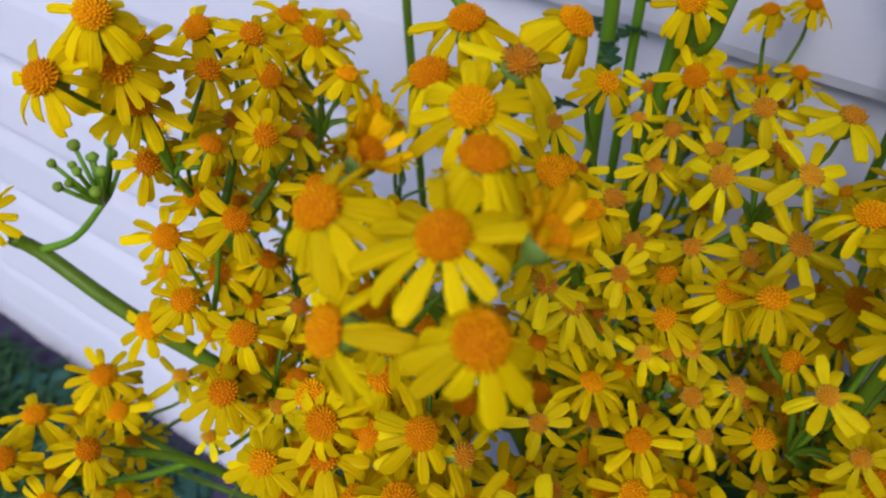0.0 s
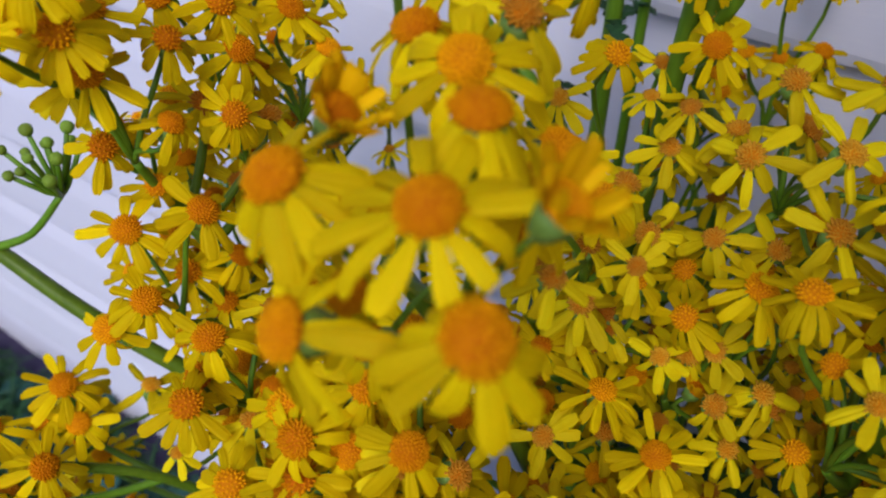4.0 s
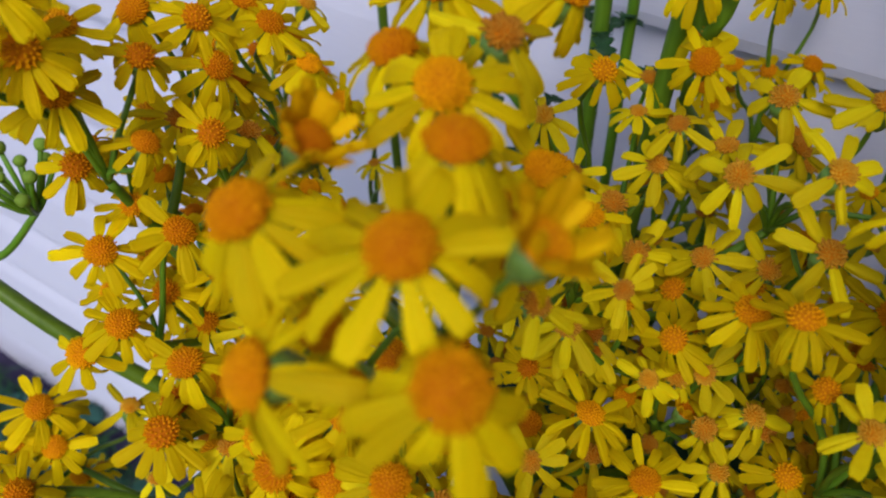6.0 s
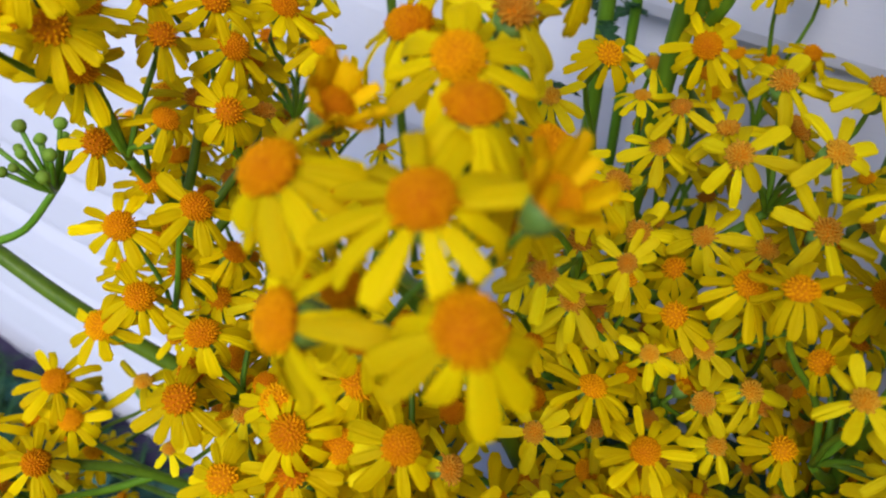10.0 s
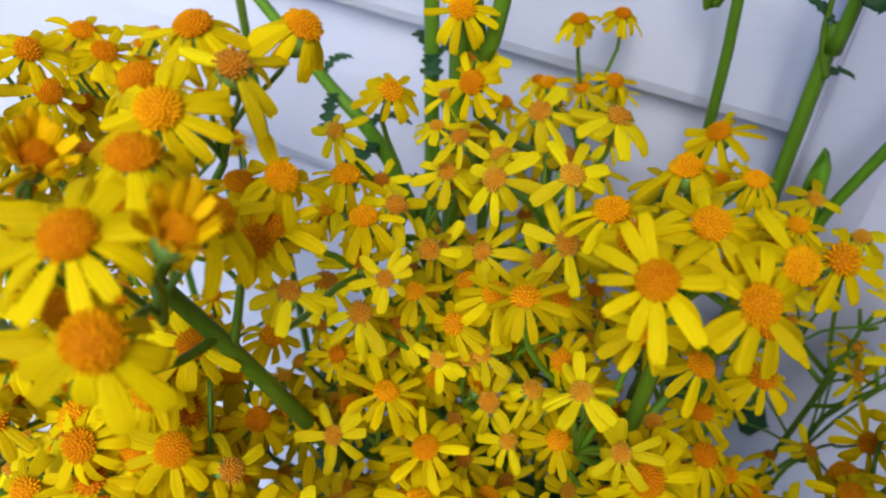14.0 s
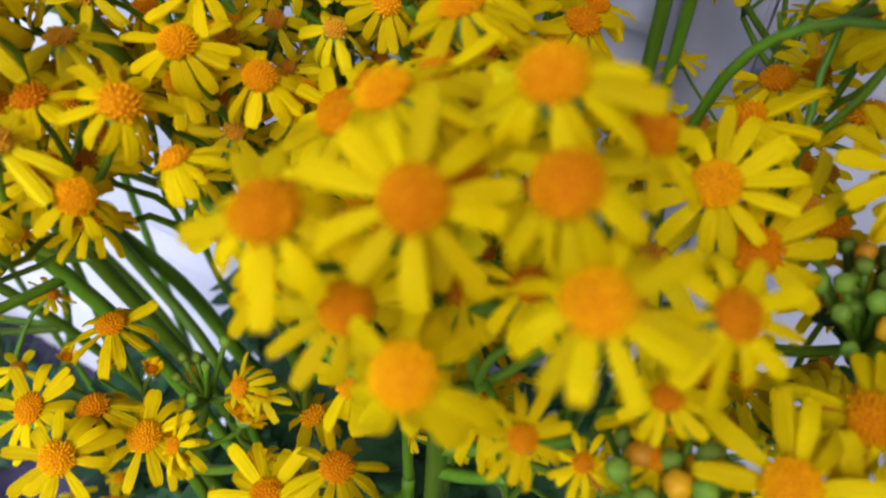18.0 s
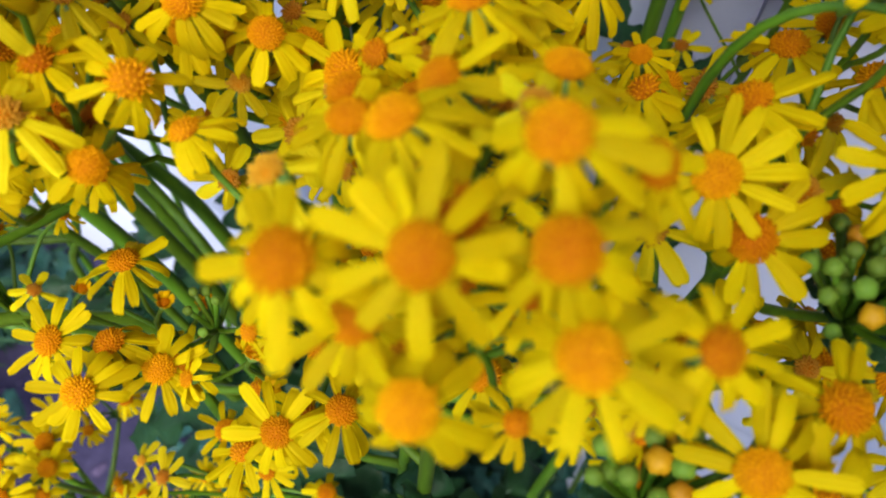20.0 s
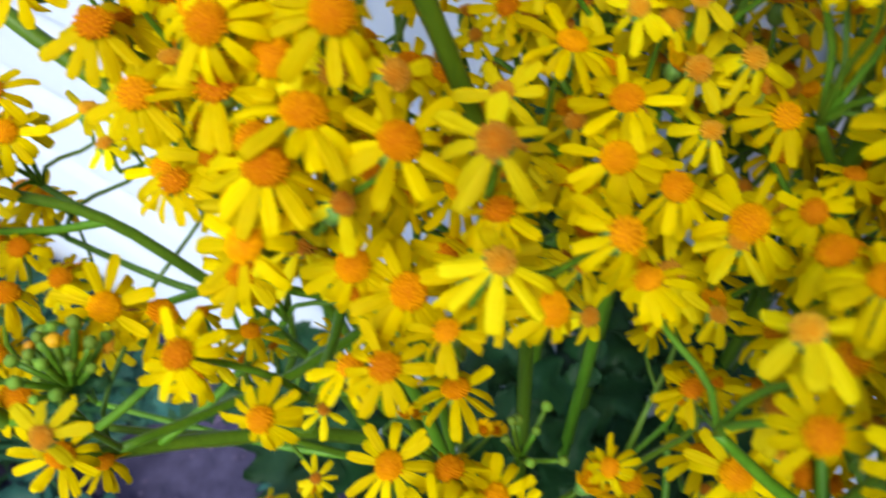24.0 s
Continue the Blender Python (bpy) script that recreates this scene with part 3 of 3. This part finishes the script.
HEADS["Q"] += [(-46, 53, 474, 98, 0), (-74, 90, 445, 96, 0), (-46, 77, 454, 96, 0), (-52, 93, 438, 92, 0), (-70, 87, 440, 82, 0), (-53, 78, 429, 82, 0), (-55, 68, 426, 82, 0), (-69, 76, 435, 82, 0), (-47, 85, 373, 74, 0), (-39, 84, 370, 74, 0), (-10, 86, 385, 76, 0), (17, 68, 395, 80, 0), (-60, 63, 438, 84, 0), (-57, 56, 458, 86, 0)]
HEADS["R"] += [(135, 142, 639, 70, 1), (143, 143, 623, 72, 1), (156, 146, 617, 70, 1), (151, 144, 605, 66, 1), (173, 141, 596, 64, 1), (191, 129, 611, 68, 1), (174, 135, 589, 64, 1), (117, 154, 666, 72, 0), (185, 133, 607, 66, 1)]
HEADS["G"] += [(-80, 85, 582, 100, 0), (-76, 68, 570, 100, 0), (-70, 62, 555, 96, 0)]
HEADS["M"] += [(48, 110, 576, 90, 0), (52, 92, 589, 92, 0), (66, 89, 591, 92, 0), (55, 88, 614, 92, 0)]
HEADS["L"] += [(-30, 91, 617, 100, 0), (-45, 101, 604, 96, 0), (-28, 83, 594, 100, 0)]
HEADS["O"] += [(134, 44, 634, 100, 0), (123, 94, 598, 96, 0), (134, 80, 621, 96, 0)]
HEADS["D"] += [(89, 108, 691, 96, 0), (121, 138, 663, 80, 0)]
HEADS["M"] += [(55, 109, 627, 96, 2), (-6, 123, 617, 92, 0)]
HEADS["D"] += [(98, 100, 694, 70, 0), (102, 88, 627, 92, 0)]
HEADS["O"] += [(145, 107, 595, 80, 1), (152, 58, 615, 96, 0), (155, 37, 584, 96, 0), (148, 19, 592, 96, 0), (161, 56, 565, 92, 1)]
HEADS["R"] = [(x, y, z, round(size * 1.35), kind) for x, y, z, size, kind in HEADS["R"]]
HEADS["E"] = [(x, y, z, 88, kind) for x, y, z, size, kind in HEADS["E"]]
A_FACING = {0: (-0.05, -0.3, 0.9), 3: (-0.2, -0.1, 0.95), 4: (0.2, -0.5, 0.8), 5: (-0.35, -0.2, 0.85), 6: (-0.7, -0.3, 0.5), 7: (0.0, -0.5, 0.8), 8: (0.05, 0.0, 1.0), 9: (-0.1, -0.1, 1.0), 10: (0.1, -0.35, 0.9), 11: (0.45, -0.1, 0.8)}
stalk("ragwort stalk leaning away from the wall, large fresh heads", [(0.05, 0.11, 0), (0.048, 0.116, 0.3), (0.036, 0.114, 0.53), (0.022, 0.108, 0.597), (0.007, 0.101, 0.645), (-0.007, 0.099, 0.676)], HEADS["A"], 1, 0.0026, 0.0017, extra=6, leaves=3, hang=0.2, split=1, slim=0.7, facing=A_FACING)
stalk("ragwort stalk leaning along the wall with a wide cluster", [(0.02, 0.12, 0), (0.02, 0.125, 0.3), (0.015, 0.122, 0.46), (-0.009, 0.141, 0.509), (-0.04, 0.148, 0.58), (-0.058, 0.150, 0.640)], HEADS["B"], 2, r0=0.0022, r1=0.0015, west=-0.0765, extra=76, leaves=2, spread=0.018, lowest=0.588)
stalk("ragwort stalk with a low cluster near the soil edge", [(0.0, 0.13, 0), (0.0, 0.13, 0.3), (-0.02, 0.13, 0.46), (-0.07, 0.128, 0.55), (-0.1, 0.122, 0.575)], HEADS["W"], 3, r0=0.002, r1=0.0014, extra=24, leaves=2, spread=0.018)
stalk("ragwort side stalk leaning out with green buds", [(0.02, 0.13, 0), (0.015, 0.135, 0.35), (-0.02, 0.14, 0.51), (-0.055, 0.145, 0.566), (-0.092, 0.150, 0.603), (-0.113, 0.157, 0.621), (-0.119, 0.156, 0.628)], HEADS["V"], 4, r0=0.003, r1=0.0019, buds=((-89, 155, 652, 13, 11),), leaves=1)
stalk("ragwort stalk packed with small bright heads", [(0.03, 0.1, 0), (0.03, 0.1, 0.35), (0.01, 0.1, 0.5), (-0.015, 0.098, 0.58), (-0.02, 0.096, 0.62)], HEADS["L"], 5, extra=68, leaves=2, spread=0.018, lowest=0.602)
stalk("ragwort stalk with long-petalled ageing heads", [(0.07, 0.13, 0), (0.066, 0.135, 0.4), (0.058, 0.132, 0.645)], HEADS["C"], 6, lowest=0.615, extra=42, leaves=7, low=0.32, high=0.52, aged=0.85)
stalk("tall ragwort stalk close to the siding", [(0.09, 0.18, 0), (0.088, 0.188, 0.5), (0.086, 0.19, 0.58), (0.084, 0.19, 0.635)], HEADS["K"], 7, extra=26, leaves=6, aged=0.6)
stalk("upright ragwort stalk with fresh round heads", [(0.075, 0.11, 0), (0.08, 0.1, 0.4), (0.087, 0.092, 0.672)], HEADS["D"], 8, extra=42, leaves=8, low=0.3, high=0.55)
stalk("shaded ragwort stalk deep in the clump", [(0.06, 0.12, 0), (0.058, 0.12, 0.4), (0.055, 0.116, 0.61)], HEADS["M"], 9, lowest=0.59, extra=92, leaves=14, low=0.32, high=0.52, aged=0.75, spread=0.017)
stalk("thin ragwort stalk with narrow fading heads by the trim", [(0.13, 0.13, 0), (0.138, 0.135, 0.35), (0.15, 0.13, 0.5), (0.168, 0.138, 0.585)], HEADS["R"], 10, buds=((166, 152, 622, 2, 4), (172, 141, 609, 3, 5), (164, 135, 598, 2, 4), (176, 128, 597, 2, 5)), r0=0.0018, r1=0.0009, extra=3, leaves=3, aged=0.9, spread=0.02, slim=0.6)
stalk("ragwort stalk with a dense dome of large heads", [(0.07, 0.06, 0), (0.075, 0.05, 0.4), (0.077, 0.036, 0.622)], HEADS["E"], 11, hang=0.1, extra=60, spread=0.0115, leaves=7, low=0.3, high=0.54)
stalk("ragwort stalk with open heads and green bud clusters", [(0.11, 0.08, 0), (0.12, 0.07, 0.4), (0.131, 0.06, 0.59)], HEADS["O"], 12, extra=34, buds=((140, 40, 612, 46, 12), (104, 14, 606, 32, 12)), shoots=(((0.121, 0.082, 0.58), (0.121, 0.075, 0.622), (0.129, 0.069, 0.638), (0.142, 0.060, 0.640), (0.152, 0.052, 0.622)), ((0.130, 0.068, 0.638), (0.145, 0.068, 0.645), (0.165, 0.07, 0.65))), leaves=5)
stalk("short ragwort stalk with a small fresh cluster", [(0.03, 0.09, 0), (0.025, 0.075, 0.35), (0.02, 0.064, 0.535)], HEADS["F"], 13, r0=0.0026, r1=0.0014, extra=1, buds=((30, 66, 560, 8, 9),), leaves=6, low=0.3)
stalk("short ragwort stalk in the shade of taller ones", [(0.06, 0.07, 0), (0.068, 0.062, 0.35), (0.072, 0.055, 0.535)], HEADS["N"], 14, low=0.3, r0=0.0026, r1=0.0014, extra=16, leaves=9, aged=0.4)
stalk("low young ragwort by the bare soil", [(-0.06, 0.09, 0), (-0.055, 0.085, 0.25), (-0.052, 0.08, 0.385)], HEADS["Q"], 15, r0=0.0024, r1=0.0013, extra=12, split=0.8, spread=0.016, buds=((10, 60, 380, 14, 10),), leaves=6, low=0.04)
stalk("ragwort stalk arching low over the soil", [(0.04, 0.09, 0), (0.03, 0.1, 0.3), (0.0, 0.1, 0.47), (-0.02, 0.095, 0.505), (-0.05, 0.082, 0.525), (-0.072, 0.068, 0.545), (-0.08, 0.062, 0.58)], HEADS["G"], 16, extra=22, buds=((-56, 60, 596, 18, 9), (-62, 66, 584, 14, 8)), leaves=3)
stalk("far ragwort stalk against the siding", [(-0.05, 0.25, 0), (-0.055, 0.255, 0.4), (-0.056, 0.255, 0.59)], HEADS["T"], 17, r0=0.0024, r1=0.0014, extra=10, leaves=1, spread=0.02)
stalk("small late ragwort low over the soil", [(-0.06, 0.12, 0), (-0.058, 0.115, 0.12), (-0.058, 0.113, 0.24)], [(-77, 111, 285, 60, 0), (-65, 110, 281, 60, 0), (-72, 104, 282, 58, 0), (-34, 122, 277, 56, 0), (-48, 109, 276, 60, 0), (-29, 112, 272, 60, 0)], 18, r0=0.002, r1=0.0011, extra=4, split=1, buds=((-45, 112, 268, 12, 9),), leaves=5, low=0.05, spread=0.012)

# stalks whose tops stand above the view
TALL = (
    ((0.05, 0.18, 0), (0.05, 0.212, 0.62), (0.048, 0.217, 0.70), (0.046, 0.22, 0.86)), ((0.06, 0.17, 0), (0.056, 0.205, 0.63), (0.058, 0.208, 0.68), (0.064, 0.21, 0.84)),
    ((0.04, 0.14, 0), (0.052, 0.161, 0.643), (0.060, 0.156, 0.694), (0.085, 0.15, 0.86)), ((0.12, 0.15, 0), (0.130, 0.185, 0.630), (0.121, 0.192, 0.689), (0.11, 0.198, 0.84)),
    ((0.14, 0.14, 0), (0.145, 0.166, 0.626), (0.146, 0.165, 0.691), (0.147, 0.16, 0.86)), ((0.13, 0.12, 0), (0.15, 0.16, 0.6), (0.156, 0.158, 0.628), (0.163, 0.154, 0.659), (0.2, 0.125, 0.82)),
    ((0.06, 0.17, 0), (0.052, 0.186, 0.56), (0.043, 0.188, 0.609), (0.039, 0.190, 0.622), (0.035, 0.192, 0.633), (0.027, 0.194, 0.646), (0.020, 0.198, 0.653), (0.012, 0.202, 0.663), (-0.012, 0.214, 0.693)), ((0.03, 0.15, 0), (-0.01, 0.245, 0.60), (-0.01, 0.255, 0.684), (-0.012, 0.26, 0.84)),
)
FRILLS = {0: (0.652, 0.654, 0.656, 0.658), 1: (0.650, 0.653, 0.656), 6: (0.625, 0.632, 0.638, 0.643, 0.648, 0.653, 0.658, 0.664, 0.60, 0.612), 4: (0.676, 0.69, 0.702)}
FORK = (((0.1462, 0.1652, 0.674), (0.1436, 0.1675, 0.682), (0.1425, 0.169, 0.695), (0.142, 0.171, 0.74)),)
for i, path in enumerate(TALL):
    x, y, z = path[-1]
    stalk("tall bare ragwort stem rising past the siding", path, (), 40 + i, (0.0028, 0.0015, 0.0026, 0.0016, 0.0024, 0.0018, 0.0032, 0.0016)[i], 0.0015, buds=((x * 1000, y * 1000, z * 1000 + 16, 7, 8),), leaves=3 if i == 4 else 2 if i > 5 else 6, low=0.5 if i == 4 else 0.34, high=0.57 if i == 4 else 0.5, frill=FRILLS.get(i, ()), shoots=FORK if i == 4 else ())

SLANTING = (
    (0.0031, 0.0023, ((0.055, 0.105, 0), (0.055, 0.108, 0.3), (0.023, 0.155, 0.397), (0.012, 0.146, 0.452), (-0.0, 0.148, 0.488), (-0.013, 0.148, 0.513), (-0.024, 0.145, 0.536))),
    (0.0038, 0.0024, ((0.045, 0.125, 0), (0.046, 0.13, 0.25), (0.004, 0.182, 0.3), (-0.011, 0.179, 0.359), (-0.023, 0.183, 0.4), (-0.034, 0.188, 0.433), (-0.046, 0.189, 0.465))),
    (0.0017, 0.0013, ((0.05, 0.14, 0), (0.05, 0.142, 0.28), (0.007, 0.198, 0.354), (0.002, 0.192, 0.412), (-0.003, 0.192, 0.439), (-0.008, 0.195, 0.469), (-0.012, 0.197, 0.5))),
    (0.0022, 0.0014, ((0.02, 0.13, 0), (0.02, 0.135, 0.25), (-0.058, 0.186, 0.353), (-0.053, 0.181, 0.422), (-0.051, 0.179, 0.46), (-0.051, 0.18, 0.488))),
    (0.002, 0.0014, ((-0.01, 0.13, 0), (-0.01, 0.135, 0.25), (-0.078, 0.182, 0.371), (-0.066, 0.178, 0.426), (-0.057, 0.178, 0.462), (-0.052, 0.18, 0.489))),
    (0.0016, 0.0011, ((-0.03, 0.13, 0), (-0.03, 0.135, 0.25), (-0.073, 0.183, 0.381), (-0.074, 0.181, 0.418), (-0.076, 0.181, 0.447), (-0.073, 0.176, 0.484))),
)
for i, (thick, thin, path) in enumerate(SLANTING):
    stalk("slanting ragwort stem under the flower heads", path, (), 60 + i, thick, thin, leaves=4, low=0.32, high=0.5)


def rosette(label, x, y, count, size, rise, seed):
    r = random.Random(seed)
    root = new("weed")
    root.location = (x, y, soil_height(x, y))
    tagged(root, label, "weed", "leafy weeds on the soil")
    for i in range(count):
        m = Matrix.Rotation(i * 2.4 + r.uniform(-0.3, 0.3), 4, "Z") @ Matrix.Translation((0.004, 0, 0.002 + rise * r.random())) @ Matrix.Rotation(r.uniform(-1.0, -0.25), 4, "Y") @ Matrix.Scale(size * r.uniform(0.6, 1.15), 4)
        part("leaf", r.choice(LOW_LEAVES), root, m)
    part("stem", tube("stem", [(0, 0, -0.004), (0.001, 0, rise * 0.5), (0, 0.001, rise + 0.004)], 0.0022, 0.0014, STEM, 6, 7), root)
    return root


def strap_mesh(length, width, bend, mat, seed):
    """A long narrow arching leaf with a folded middle."""
    r = random.Random(seed)
    rows, sway = [], r.uniform(-0.2, 0.2) * length
    for i in range(9):
        s = i / 8
        a = bend * s
        x, z = length * (1 - math.cos(a)) / bend, length * math.sin(a) / bend
        w = width * (0.55 + 0.9 * s - 1.4 * s * s) * (1 if s < 1 else 0.3)
        rows.append([(x, v * w * 0.5 + sway * s * s, z + abs(v) * w * 0.22) for v in (-1, -0.5, 0, 0.5, 1)])
    return sheet(rows, 0.0003, "leaf", mat)


STRAPS = [strap_mesh(0.13 * a, 0.011 * b, c, LEAF, 70 + i) for i, (a, b, c) in enumerate(((1, 1, 1.5), (1.2, 0.8, 1.9), (0.85, 1.2, 1.2), (1.1, 1, 2.2)))]


r = random.Random(31)
verts, faces = [], []
for i in range(1700):
    along, far = r.uniform(-1.2, -0.47), 0.03 + 0.25 * r.random() ** 1.3
    p = FOOT + ALONG * along + OUT * far
    me, k = r.choice(STRAPS), len(verts)
    m = Matrix.Translation((p.x, p.y, soil_height(p.x, p.y) - 0.004)) @ Matrix.Rotation(r.uniform(0, 6.28), 4, "Z") @ Matrix.Rotation(r.uniform(-0.1, 0.6), 4, "Y") @ Matrix.Scale(min(1.0, 0.22 + far * 5.0) * r.uniform(0.7, 1.1), 4)
    verts += [m @ v.co for v in me.vertices]
    faces += [tuple(k + v for v in f.vertices) for f in me.polygons]
grass = new("grass", mesh("grass", verts, faces, LEAF))
tagged(grass, "dark green strap-leaved grass along the foot of the wall", "grass", kind="stuff")

r = random.Random(23)
for i in range(14):
    rosette("leafy blue-green weed in the shade of the clump", r.uniform(0.035, 0.17), r.uniform(0.08, 0.17), 21, r.uniform(0.36, 0.56), r.uniform(0.3, 0.46), 300 + i)
for i in range(6):
    s = -0.24 + i * 0.055 + r.uniform(-0.02, 0.02)
    p = FOOT + ALONG * s + OUT * r.uniform(0.05, 0.09)
    rosette("dark leafy weed growing along the foot of the wall", p.x, p.y, 12, r.uniform(0.5, 0.7), r.uniform(0.02, 0.05), 330 + i)
for i in range(12):
    p = FOOT + ALONG * (-0.63 + i * 0.016 + r.uniform(-0.01, 0.01)) + OUT * r.uniform(0.05, 0.15)
    rosette("low blue-green leafy weed by the foot of the wall", p.x, p.y, 9, r.uniform(0.6, 0.9), r.uniform(0.01, 0.04), 360 + i)
r = random.Random(11)
for i in range(95):
    x, y = r.uniform(-0.78, 0.25), r.uniform(-0.02, 0.68)
    if 0.178 - 0.551 * x - 0.835 * y + 0.0645 < 0.12 or (-0.33 < x < -0.08 and 0.15 < y < 0.38) or (x < -0.3 and y > 0.25):
        continue
    rosette("low blue-green leafy weed on dark soil", x, y, r.choice((7, 9, 11)), r.uniform(0.7, 1.3), r.uniform(0.02, 0.14), 100 + i)
